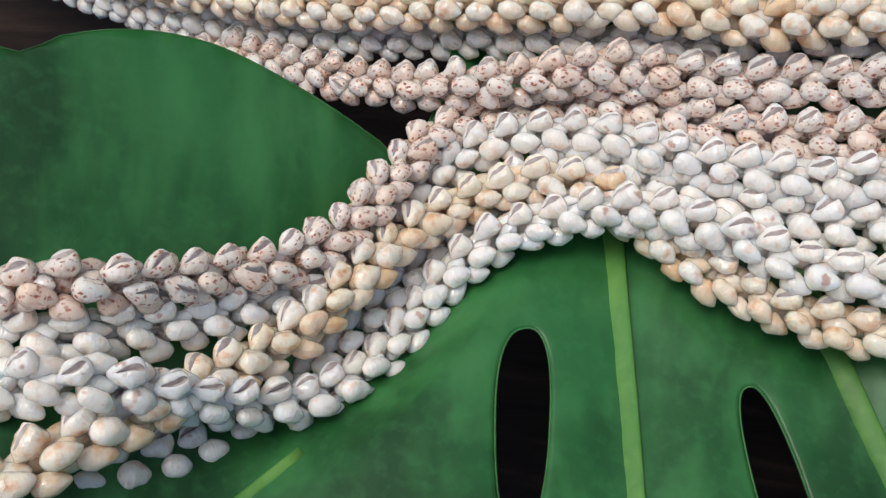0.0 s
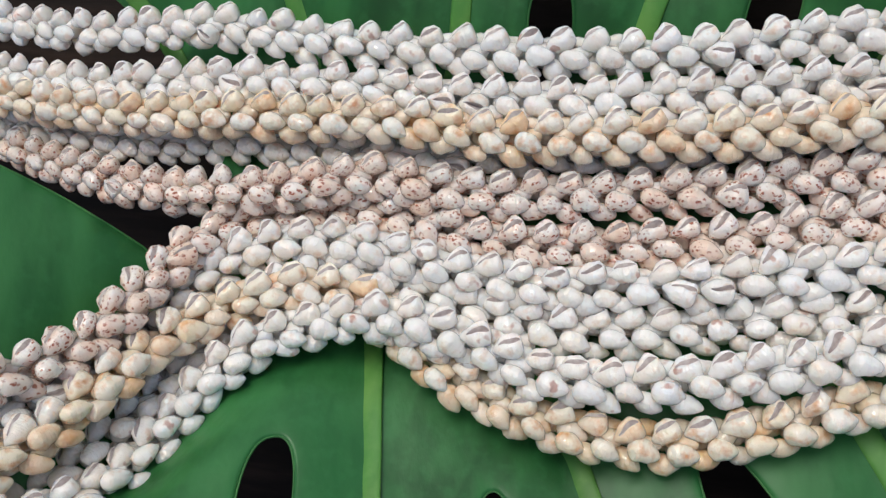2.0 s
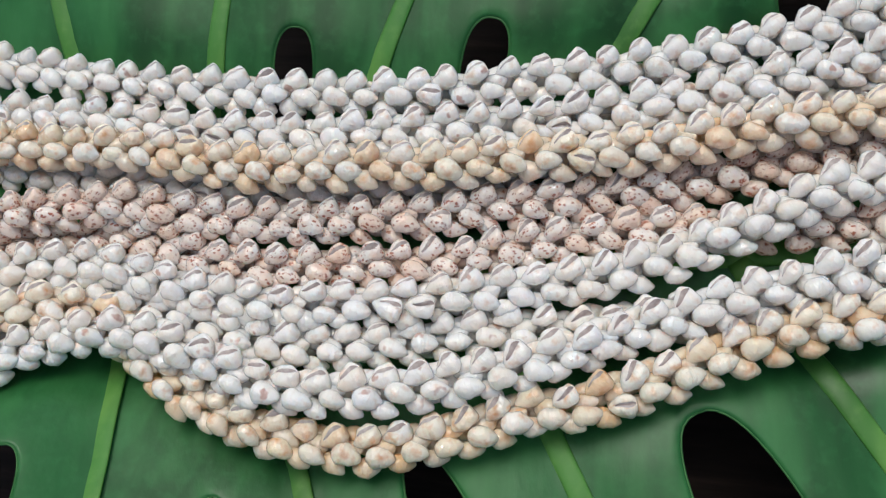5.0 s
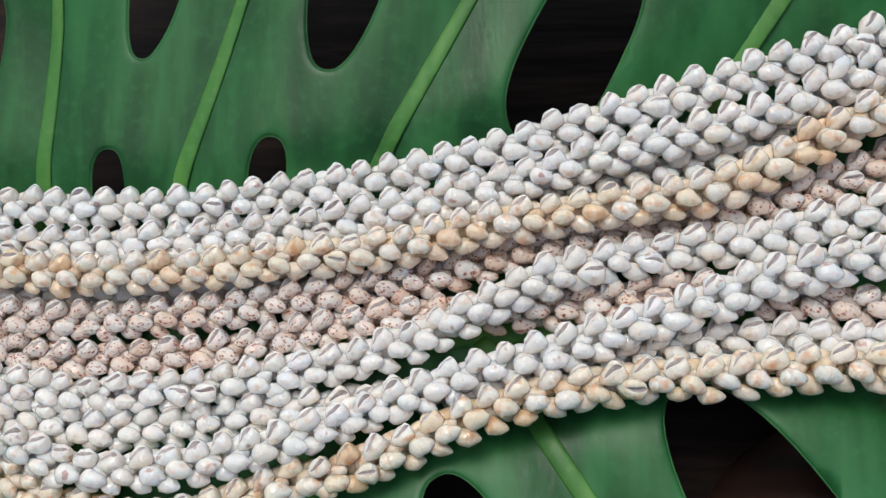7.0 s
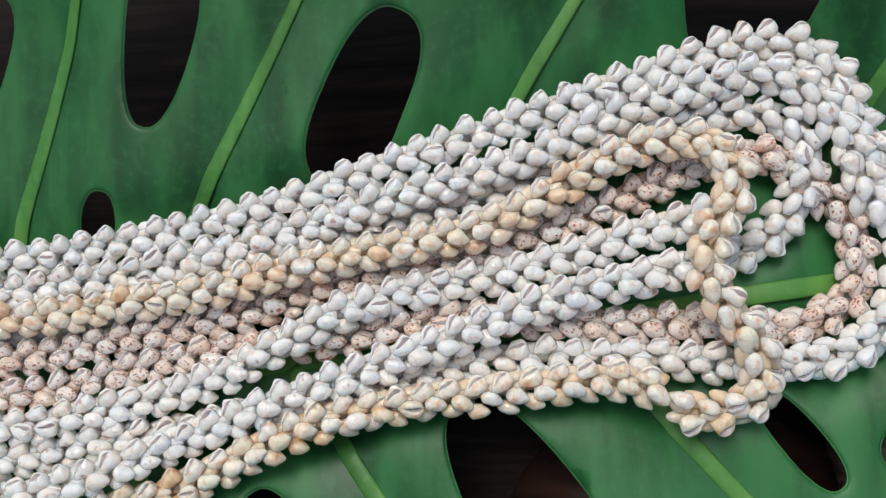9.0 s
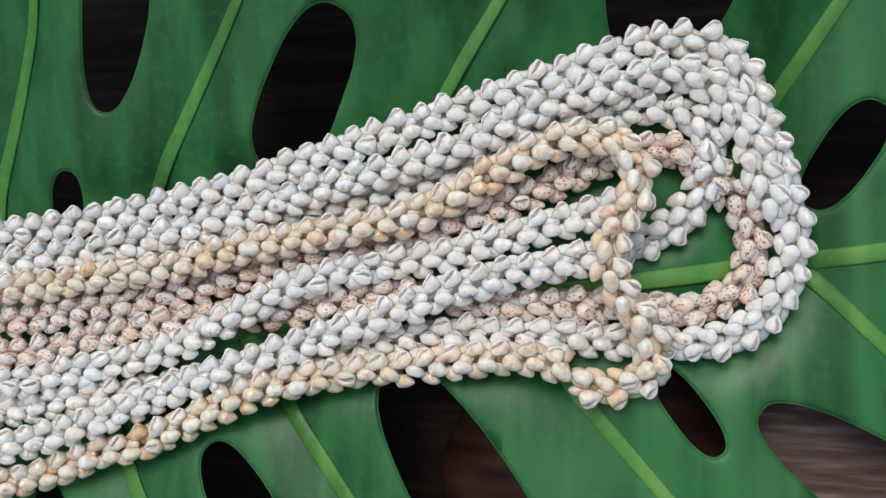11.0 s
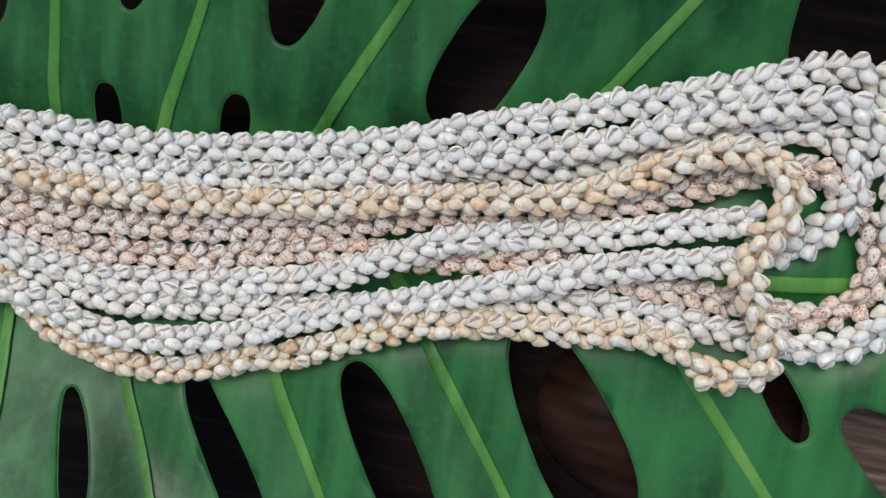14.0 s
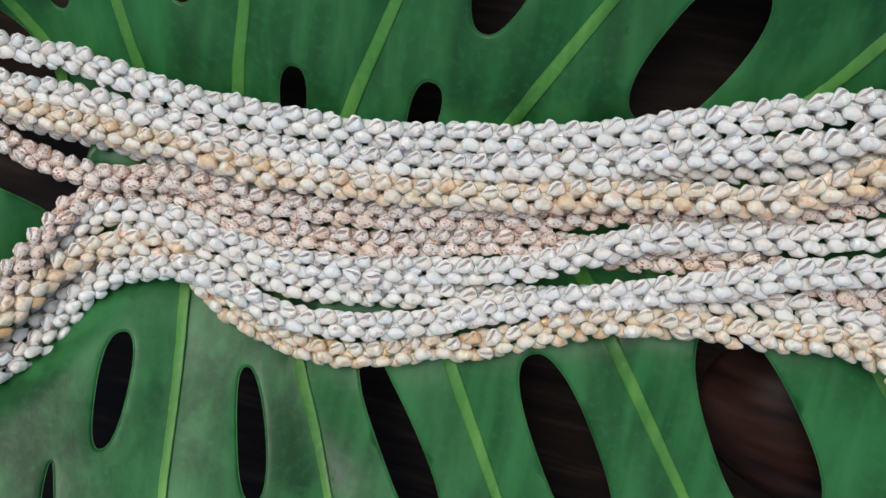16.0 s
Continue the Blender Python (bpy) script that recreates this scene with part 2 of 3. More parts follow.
# ---- support ----
STRANDS = [
    # white strand
    [(-222.0, 67.0, -24.0), (-190.7, 56.0, -18.0), (-159.7, 48.5, -12.5), (-134.0, 46.0, -8.2), (-113.2, 46.1, -5.2), (-94.7, 43.9, -3.5), (-77.9, 42.3, -3.0), (-62.3, 41.6, -3.0), (-47.4, 41.6, -3.0), (-33.3, 41.6, -3.0), (-19.9, 42.4, -3.0), (-7.2, 44.7, -3.0), (5.5, 46.9, -3.0), (21.2, 49.2, -3.0), (41.5, 54.6, -3.0), (63.4, 61.4, -3.0), (84.5, 68.2, -3.0), (104.9, 74.5, -3.0), (121.9, 80.4, -3.8), (134.2, 85.3, -5.7), (145.6, 88.3, -7.5), (155.8, 87.1, -7.7), (162.5, 81.2, -7.0), (166.3, 72.6, -6.0), (169.3, 63.0, -5.2), (172.3, 53.8, -5.0), (174.0, 44.9, -5.0), (173.7, 35.4, -5.0), (171.0, 26.9, -5.0), (165.4, 20.8, -5.0), (157.0, 17.3, -5.0), (147.5, 16.5, -5.0), (138.8, 17.3, -5.0)],
    # white strand
    [(-222.0, 54.6, -24.0), (-190.2, 43.9, -18.0), (-158.2, 37.0, -12.5), (-132.1, 34.9, -8.2), (-111.6, 35.7, -5.2), (-93.4, 34.7, -3.5), (-76.7, 34.4, -3.0), (-61.1, 33.3, -3.0), (-46.3, 33.1, -3.0), (-32.3, 33.8, -3.0), (-19.0, 35.0, -3.0), (-6.4, 37.1, -3.0), (8.2, 39.5, -3.0), (27.7, 43.0, -3.0), (49.8, 49.1, -3.0), (71.6, 55.8, -3.0), (91.0, 60.8, -3.0), (106.2, 66.9, -3.0), (119.5, 73.1, -3.3), (132.4, 76.9, -3.8), (143.1, 79.6, -4.0), (151.3, 79.0, -4.0), (157.5, 74.8, -4.0), (161.9, 68.1, -4.0), (165.0, 60.8, -4.0), (167.8, 53.2, -4.0), (170.5, 44.7, -4.0)],
    # white strand
    [(-226.0, 41.6, -28.0), (-192.9, 32.3, -22.2), (-162.7, 27.1, -17.7), (-140.2, 25.1, -14.7), (-120.3, 24.6, -12.0), (-101.9, 24.7, -9.5), (-85.6, 23.5, -8.2), (-67.8, 23.7, -8.0), (-50.9, 23.9, -8.0), (-35.2, 25.2, -8.0), (-19.1, 26.8, -8.0), (1.7, 31.5, -8.0), (30.0, 39.4, -8.0), (54.9, 46.7, -8.0), (71.7, 50.8, -8.0), (86.0, 54.0, -8.0), (99.6, 59.0, -8.0), (113.2, 65.4, -8.0), (126.2, 69.3, -8.0), (137.7, 72.0, -8.0), (147.6, 71.6, -7.7), (154.4, 67.7, -7.2), (156.5, 61.1, -7.2), (154.5, 53.7, -7.7), (150.0, 46.9, -8.0), (143.2, 41.7, -8.0), (135.2, 38.4, -8.0)],
    # ochre strand
    [(-224.0, 47.3, -21.0), (-189.9, 37.2, -15.0), (-154.2, 31.0, -9.5), (-124.5, 28.4, -5.2), (-103.7, 28.4, -2.5), (-88.3, 27.9, -1.3), (-75.6, 28.6, -1.0), (-64.7, 27.4, -1.0), (-54.7, 26.0, -1.0), (-45.2, 26.2, -1.0), (-34.8, 26.9, -1.0), (-22.7, 27.7, -1.0), (-10.0, 29.0, -1.0), (-0.0, 30.7, -1.0), (10.4, 31.8, -1.0), (26.7, 34.4, -1.0), (45.7, 38.9, -1.0), (65.0, 42.4, -1.0), (81.9, 45.0, -1.0), (95.0, 50.1, -1.0), (107.4, 57.2, -1.0), (119.1, 63.1, -1.0), (128.2, 64.7, -0.5), (135.1, 62.9, 0.7), (139.1, 57.1, 2.0), (138.2, 50.1, 3.0), (134.4, 43.4, 3.7), (132.6, 36.2, 4.0), (135.5, 28.8, 3.7), (140.5, 21.9, 2.7), (142.8, 14.8, 1.0), (140.7, 8.4, -0.5), (130.1, 6.5, -1.0), (124.0, 9.5, -1.0)],
    # speckled strand
    [(-250.0, 51.0, -30.0), (-216.4, 40.7, -27.5), (-189.4, 31.3, -24.0), (-170.3, 24.8, -19.8), (-154.2, 20.4, -15.2), (-139.2, 17.0, -11.2), (-126.1, 14.6, -8.0), (-113.8, 13.6, -5.0), (-103.0, 14.1, -2.8), (-93.8, 15.0, -2.3), (-85.4, 16.8, -3.3), (-76.6, 18.3, -4.5), (-67.2, 18.0, -5.0), (-57.4, 16.9, -5.0), (-46.7, 16.9, -5.0), (-35.0, 17.7, -5.0), (-23.7, 18.8, -5.0), (-12.8, 20.0, -5.0), (-2.3, 22.1, -5.0), (8.3, 24.4, -5.5), (20.6, 26.7, -6.5), (35.3, 30.1, -7.0), (50.7, 34.7, -7.0), (65.8, 38.1, -7.0), (80.6, 40.8, -7.0), (94.8, 44.7, -7.0), (108.3, 49.3, -7.2), (119.8, 54.1, -7.7), (129.8, 59.0, -8.0), (140.0, 62.7, -8.0), (149.3, 61.7, -8.0), (156.8, 56.6, -8.0), (162.3, 49.9, -8.0), (165.5, 42.6, -8.0), (165.5, 35.0, -8.0), (161.3, 28.3, -8.0), (153.4, 24.6, -8.0), (144.0, 24.2, -8.0)],
    # speckled strand
    [(-151.3, -27.2, 55.0), (-144.2, -26.2, 54.5), (-138.2, -25.5, 51.6), (-134.3, -24.9, 45.3), (-130.8, -24.0, 37.5), (-126.7, -22.5, 30.1), (-122.5, -20.7, 23.7), (-118.8, -17.9, 18.4), (-116.0, -13.9, 14.3), (-113.6, -9.1, 10.3), (-111.5, -3.6, 5.5), (-109.0, 2.3, -0.2), (-103.8, 7.1, -5.6), (-95.2, 10.2, -8.5), (-85.1, 12.1, -8.7), (-75.2, 12.4, -7.7), (-65.6, 11.0, -6.5), (-56.8, 9.1, -6.0), (-48.1, 8.3, -6.0), (-37.8, 8.8, -6.0), (-26.3, 9.8, -6.0), (-16.2, 10.8, -6.0), (-7.7, 12.4, -6.0), (0.6, 14.8, -6.0), (10.4, 17.8, -6.2), (23.1, 19.9, -6.7), (37.1, 21.3, -7.0), (52.0, 22.4, -7.0), (67.4, 25.1, -7.0), (82.5, 27.4, -7.0), (96.8, 26.7, -7.0), (109.9, 25.2, -7.0), (122.7, 25.0, -7.0), (135.3, 24.7, -7.0), (147.1, 23.8, -7.0)],
    # white strand
    [(-151.6, -34.5, 54.0), (-144.1, -33.3, 52.6), (-136.8, -32.2, 46.7), (-130.8, -30.8, 37.1), (-125.4, -28.5, 26.7), (-119.7, -23.5, 16.1), (-114.3, -14.7, 5.7), (-108.4, -4.8, -2.1), (-100.0, 2.7, -4.9), (-88.7, 6.1, -4.8), (-76.8, 5.8, -4.3), (-66.3, 3.5, -4.0), (-56.0, 1.8, -4.0), (-44.9, 1.2, -4.0), (-32.7, 1.9, -4.0), (-19.8, 3.0, -4.0), (-7.1, 5.2, -4.0), (2.3, 7.6, -4.0), (9.7, 9.3, -4.0), (21.2, 12.3, -3.5), (34.3, 17.9, -2.3), (44.6, 23.5, -1.5), (54.4, 28.3, -2.3), (67.1, 32.3, -3.5), (81.8, 34.8, -4.0), (96.1, 37.5, -4.0), (109.9, 41.6, -4.0), (122.8, 45.2, -4.0), (134.2, 47.9, -4.0)],
    # white strand
    [(-150.7, -54.0, 53.0), (-143.2, -52.6, 52.1), (-136.4, -52.0, 47.9), (-131.5, -51.5, 40.4), (-127.8, -49.5, 33.0), (-123.1, -45.0, 25.2), (-117.2, -38.0, 16.4), (-112.1, -29.6, 8.2), (-107.5, -20.8, 0.8), (-101.2, -12.1, -3.8), (-92.7, -4.1, -5.0), (-82.0, 0.7, -5.0), (-69.2, -0.5, -5.0), (-57.3, -3.7, -5.0), (-48.7, -5.4, -5.0), (-41.1, -6.1, -5.0), (-31.3, -5.7, -5.0), (-19.1, -4.4, -5.0), (-6.4, -1.6, -5.0), (2.8, 0.5, -5.2), (9.9, 1.0, -5.7), (22.2, 3.3, -6.0), (38.2, 6.3, -6.0), (53.9, 9.5, -6.0), (69.1, 13.5, -6.0), (84.1, 16.5, -6.0), (98.9, 17.8, -6.0), (113.6, 17.7, -6.0), (127.1, 17.1, -6.0), (138.3, 16.3, -6.0)],
    # ochre strand
    [(-150.0, -58.5, 63.5), (-142.5, -53.0, 61.5), (-135.6, -47.7, 58.0), (-132.3, -45.0, 53.3), (-129.1, -42.2, 46.0), (-125.6, -39.0, 37.8), (-121.7, -35.2, 30.4), (-117.7, -30.9, 23.9), (-114.3, -25.5, 18.7), (-111.0, -19.3, 12.8), (-106.7, -13.3, 5.8), (-100.8, -8.2, 1.2), (-93.3, -4.5, -0.0), (-84.9, -2.8, -0.8), (-76.7, -4.2, -2.3), (-70.5, -7.7, -2.5), (-60.1, -14.6, -1.0), (-52.4, -18.1, -1.0), (-43.8, -21.0, -1.0), (-34.6, -22.7, -1.0), (-25.3, -23.0, -1.0), (-16.2, -21.9, -1.0), (-7.4, -19.3, -1.0), (0.6, -15.8, -1.0), (6.6, -13.4, -1.0), (12.9, -12.1, -1.0), (25.0, -7.1, -1.0), (40.3, 0.2, -1.0), (55.4, 5.7, -1.0), (70.4, 8.4, -1.0), (85.3, 9.9, -1.0), (99.1, 11.9, -1.0), (110.3, 12.9, -1.0), (118.2, 11.8, -1.0), (124.0, 9.9, -1.0)],
    # white strand
    [(-145.9, -39.7, 59.0), (-139.0, -38.5, 58.1), (-132.8, -38.3, 53.9), (-127.9, -39.9, 45.4), (-122.7, -41.9, 35.5), (-116.7, -42.4, 26.3), (-111.2, -40.0, 18.1), (-107.2, -34.3, 10.8), (-103.9, -26.5, 5.1), (-98.5, -18.4, 1.9), (-90.4, -12.1, 1.0), (-81.1, -8.7, 1.0), (-73.1, -7.2, 1.0), (-66.6, -6.8, 1.0), (-59.5, -8.1, 1.0), (-51.5, -10.8, 1.0), (-43.3, -13.2, 1.0), (-34.5, -14.2, 1.0), (-25.3, -13.6, 1.0), (-15.7, -12.0, 1.0), (-5.9, -9.5, 1.0), (2.6, -6.6, 0.5), (11.1, -3.3, -0.5), (23.9, 2.3, -1.0), (39.3, 7.8, -1.0), (54.3, 12.9, -1.0), (68.9, 18.6, -1.0), (83.2, 23.8, -1.0), (97.2, 29.1, -1.0), (111.0, 33.2, -1.0), (123.4, 35.3, -1.0), (132.8, 37.3, -1.0)],
]
HOLES = [
    (-90.0, -59.4, -85.7, -73.3, 1.5, 4.0),  # notch
    (-85.5, -28.1, -79.2, -56.2, 9.0, 6.8),  # lower
    (-49.3, -33.8, -35.4, -66.4, 6.6, 8.0),  # lower
    (-15.2, -22.3, 15.6, -69.4, 10.8, 13.9),  # lower
    (33.2, -11.2, 63.4, -60.2, 16.6, 17.8),  # lower
    (79.9, 8.5, 114.2, -43.5, 21.0, 28.6),  # lower
    (143.9, 10.7, 158.4, -9.0, 8.5, 8.8),  # lower
    (167.2, 1.3, 212.0, -27.4, 15.6, 24.3),  # lower
    (3.9, 73.6, 13.2, 112.3, 12.6, 22.1),  # upper
    (-10.9, 39.9, -7.2, 59.0, 8.1, 9.2),  # upper
    (-47.1, 35.0, -46.5, 56.4, 7.4, 9.0),  # upper
    (48.2, 58.2, 68.0, 97.4, 20.0, 19.8),  # upper
    (141.5, 80.6, 150.0, 114.0, 19.5, 39.0),  # upper
    (178.9, 48.4, 193.1, 71.9, 11.4, 12.8),  # upper
    (-40.0, 76.8, -33.0, 107.5, 8.9, 16.4),  # upper
    (-80.2, 67.6, -80.6, 95.0, 8.6, 15.0),  # upper
    (-122.0, 59.4, -119.8, 81.4, 9.3, 13.9),  # upper
]
VEINS = [
    (-74.2, -12.8, -60.6, -65.4),
    (-37.2, -25.4, -17.9, -62.2),
    (10.2, -19.2, 30.0, -52.5),
    (53.0, -1.1, 81.2, -39.1),
    (127.7, 1.4, 150.2, -24.1),
    (179.6, 32.0, 196.9, 14.4),
    (-118.9, -55.7, -120.9, -58.1),
    (-128.2, 46.2, -139.3, 60.3),
    (-95.7, 48.1, -101.6, 65.9),
    (-63.8, 45.8, -62.3, 72.0),
    (-30.5, 46.4, -19.9, 78.6),
    (16.2, 54.3, 34.6, 86.9),
    (93.6, 78.7, 106.8, 98.3),
    (170.3, 72.6, 185.6, 96.8),
]
OUTLINE = [(-147, 60), (-137, 53), (-128, 44), (-111, 32), (-109, 18), (-113, 0), (-117, 2), (-123, 6), (-130, 10), (-140, 14.5), (-147, 15.5), (-153, 14.5), (-158, 12), (-163, 8), (-176, 16), (-215, 4), (-252, -30), (-255, -90), (-210, -130), (-60, -138), (60, -130), (160, -95), (225, -50), (262, 20), (258, 60), (225, 110), (160, 150), (60, 165), (-50, 150), (-110, 105)]


GRID_X, GRID_Y, STEP = np.arange(-270.0, 290.0, 2.5), np.arange(-160.0, 185.0, 2.5), 2.5


def height_field(strands, veins):
    """The leaf's upper face in mm over a grid: a shallow V along the midrib that the garlands press down, creased along its veins."""
    x, y = np.meshgrid(GRID_X, GRID_Y, indexing="ij")
    rise = np.where(y < 25, 5.0, 8.0)
    base = -5 + rise * np.minimum(((y - 25) / 70) ** 2, 1.6) - 9 * np.exp(-(((x - 140) / 45) ** 2) - ((y - 75) / 40) ** 2)
    slope = (-0.5 * x - 0.8 * y - 51) / 4
    base = base + 3.0 * np.log1p(np.exp(np.minimum(slope, 40))) + (0.6 * np.maximum(-x - 120, 0) + 0.2 * np.clip((-x - 112) / 10, 0, 1) * np.clip(y + 20, 0, 50)) * (y < 30)
    base = base - 10 * np.exp(-(((x + 125) / 20) ** 2) - ((y - 48) / 18) ** 2)
    pts = []
    for s in strands:
        for a, b in zip(s, s[1:]):
            a, b = np.array(a), np.array(b)
            k = max(1, int(np.linalg.norm(b - a) / 3))
            pts += [a + (b - a) * i / k for i in range(k)]
    w, wz = np.full(x.shape, 1e-9), np.zeros(x.shape)
    for px, py, pz in pts:
        if px < -108 and pz < 0:
            continue
        i, j = int((px - GRID_X[0]) / STEP), int((py - GRID_Y[0]) / STEP)
        s = np.s_[max(i - 8, 0):max(i + 10, 1), max(j - 8, 0):max(j + 10, 1)]
        g = np.exp(-((x[s] - px) ** 2 + (y[s] - py) ** 2) / 36 - pz / 2)
        w[s] += g
        wz[s] += g * pz
    low = wz / w - 5.0
    cover = 1 - np.exp(-w * 0.6 * np.exp(np.clip(low + 5.0, -30, 60) / 2))
    h = base + np.minimum(low - base, 0) * cover
    for x0, y0, x1, y1 in veins:
        d = np.array([x1 - x0, y1 - y0])
        t = np.clip(((x - x0) * d[0] + (y - y0) * d[1]) / (d @ d), -0.3, 1.5)
        h = h - 3.2 * np.exp(-np.hypot(x - x0 - t * d[0], y - y0 - t * d[1]) / 8)
    for _ in range(2):
        q = np.pad(h, 1, mode="edge")
        h = (q[:-2, 1:-1] + q[2:, 1:-1] + q[1:-1, :-2] + q[1:-1, 2:] + 2 * h) / 6
    return h


def leaf_height(x, y):
    u = min(max((x - GRID_X[0]) / STEP, 0), len(GRID_X) - 1.001)
    v = min(max((y - GRID_Y[0]) / STEP, 0), len(GRID_Y) - 1.001)
    i, j = int(u), int(v)
    u, v = u - i, v - j
    a, b = HEIGHT[i, j] * (1 - u) + HEIGHT[i + 1, j] * u, HEIGHT[i, j + 1] * (1 - u) + HEIGHT[i + 1, j + 1] * u
    return float(a * (1 - v) + b * v)


HEIGHT = height_field(STRANDS, VEINS)


def spline(points, step):
    """Points at even steps along a smooth curve through the given ones."""
    p = [Vector(q) for q in points]
    p = [2 * p[0] - p[1]] + p + [2 * p[-1] - p[-2]]
    fine = []
    for a, b, c, d in zip(p, p[1:], p[2:], p[3:]):
        for k in range(24):
            t = k / 24
            fine.append(0.5 * (2 * b + (c - a) * t + (2 * a - 5 * b + 4 * c - d) * t * t + (3 * b - a - 3 * c + d) * t**3))
    out, rest = [fine[0]], 0.0
    for a, b in zip(fine, fine[1:]):
        rest += (b - a).length
        while rest >= step:
            rest -= step
            out.append(b + (a - b).normalized() * rest)
    return out


def part(name, bm, mat, parent=None, label=""):
    me = bpy.data.meshes.new(name)
    bm.to_mesh(me)
    bm.free()
    for p in me.polygons:
        p.use_smooth = True
    for m in mat if isinstance(mat, (list, tuple)) else [mat]:
        me.materials.append(m)
    ob = new(name, me)
    ob.parent = parent
    if label:
        ob["label"] = label
    return ob


bm = bmesh.new()
bmesh.ops.create_cube(bm, size=1.0)
bmesh.ops.scale(bm, verts=bm.verts, vec=(1.4, 1.0, 0.03))
bmesh.ops.bevel(bm, geom=bm.edges[:], offset=0.004, segments=2, affect="EDGES")
table = tagged(part("table_top", bm, wood_mat), "dark brown wooden table top under the leaf", "table", kind="structure")
table.location.z = -0.057


def tube(points, radii, flat=1.0, segments=8):
    """A tapered tube through points in mm."""
    bm = bmesh.new()
    rings = []
    for k, p in enumerate(points):
        t = (points[min(k + 1, len(points) - 1)] - points[max(k - 1, 0)]).normalized()
        side = Vector((0, 0, 1)).cross(t).normalized()
        up = t.cross(side)
        r = radii[k]
        rings.append([bm.verts.new((p + side * r * math.cos(a) + up * r * flat * math.sin(a)) / 1000) for a in (2 * math.pi * i / segments for i in range(segments))])
    for a, b in zip(rings, rings[1:]):
        for i in range(segments):
            bm.faces.new((a[i], a[(i + 1) % segments], b[(i + 1) % segments], b[i]))
    bm.faces.new(rings[0][::-1])
    bm.faces.new(rings[-1])
    return bm


def hole_outline(x0, y0, x1, y1, w0, w1):
    a, d = Vector((x0, y0)), Vector((x1 - x0, y1 - y0))
    side = Vector((-d.y, d.x)).normalized()
    out = []
    for k in range(44):
        u = 2 * math.pi * k / 44
        s = 0.5 - 0.5 * math.copysign(abs(math.cos(u)) ** 0.8, math.cos(u))
        w = (w0 + (w1 - w0) * s) * 0.5 * math.copysign(abs(math.sin(u)) ** 0.8, math.sin(u))
        out.append(a + d * s + side * w)
    return out


def inside(p, poly):
    hit = False
    for a, b in zip(poly, poly[1:] + poly[:1]):
        if (a.y > p.y) != (b.y > p.y) and p.x < (b.x - a.x) * (p.y - a.y) / (b.y - a.y) + a.x:
            hit = not hit
    return hit


def ring(loop, off):
    """A closed outline moved outwards by off mm."""
    c = sum(loop, Vector((0, 0))) / len(loop)
    out = []
    for k, p in enumerate(loop):
        t = loop[(k + 1) % len(loop)] - loop[k - 1]
        s = Vector((t.y, -t.x)).normalized()
        out.append(p + s * off * (1 if s.dot(p - c) > 0 else -1))
    return out


def build_leaf():
    edge = [Vector((p.x, p.y)) for p in spline([(x, y, 0) for x, y in OUTLINE + OUTLINE[:1]], 2.5)][:-1]
    holes = [hole_outline(*h) for h in HOLES]
    boxes = [(min(p.x for p in h) - 4, max(p.x for p in h) + 4, min(p.y for p in h) - 4, max(p.y for p in h) + 4, h, ring(h, 2.4)) for h in holes]

    def free(p, wide=False):
        for x0, x1, y0, y1, h, far in boxes:
            if x0 < p.x < x1 and y0 < p.y < y1 and inside(p, far if wide else h):
                return False
        return inside(p, edge)

    verts, edges = [], []
    for loop in [edge] + holes:
        k = len(verts)
        verts += loop
        edges += [(k + i, k + (i + 1) % len(loop)) for i in range(len(loop))]
    for h in holes:
        verts += [p for p in ring(h, 0.8) + ring(h, 1.8) if free(p)]
    for i in range(-86, 90):
        for j in range(-48, 58):
            p = Vector((i * 3.0 + (j % 2) * 1.5, j * 3.0))
            if free(p, True):
                verts.append(p)
    v2, _, faces, *_ = delaunay_2d_cdt(verts, edges, [], 0, 1e-4)
    dips = {}
    for h in holes:
        for off, dip in ((0, 0.35), (0.8, 0.1), (1.8, 0.0)):
            for p in ring(h, off) if off else h:
                dips[(round(p.x, 2), round(p.y, 2))] = dip
    bm = bmesh.new()
    made = [bm.verts.new((p.x / 1000, p.y / 1000, (leaf_height(p.x, p.y) - dips.get((round(p.x, 2), round(p.y, 2)), 0)) / 1000)) for p in v2]
    for f in faces:
        if free(sum((v2[i] for i in f), Vector((0, 0))) / len(f)):
            bm.faces.new([made[i] for i in f])
    for v in [v for v in bm.verts if not v.link_faces]:
        bm.verts.remove(v)
    for f in bm.faces:
        if f.normal.z < 0:
            f.normal_flip()
    base = new("monstera_leaf")
    tagged(base, "large glossy green split leaf with oval holes, lying on dark wood", "leaf")
    blade = part("blade", bm, leaf_mat, base)
    s = blade.modifiers.new("thickness", "SOLIDIFY")
    s.thickness, s.offset = 0.0007, -1
    for k, loop in enumerate([edge] + holes):
        pts = [Vector((p.x, p.y, leaf_height(p.x, p.y) - (0.5 if k else 0.15))) for p in loop]
        part("leaf_margin", tube(pts + pts[:2], [0.2] * (len(pts) + 2), 1.0, 6), margin_mat, base, "pale green thickened edge")
    return base


leaf = build_leaf()


def on_leaf(x, y, lift=0.0):
    return Vector((x, y, leaf_height(x, y) + lift))


def vein(name, x0, y0, x1, y1, r0, r1):
    k = max(12, int(math.hypot(x1 - x0, y1 - y0) / 2))
    pts = [on_leaf(x0 + (x1 - x0) * i / k, y0 + (y1 - y0) * i / k, 0.3) for i in range(k + 1)]
    part(name, tube(pts, [r0 + (r1 - r0) * i / k for i in range(k + 1)], 0.24, 14), vein_mat, leaf, "pale green raised vein")


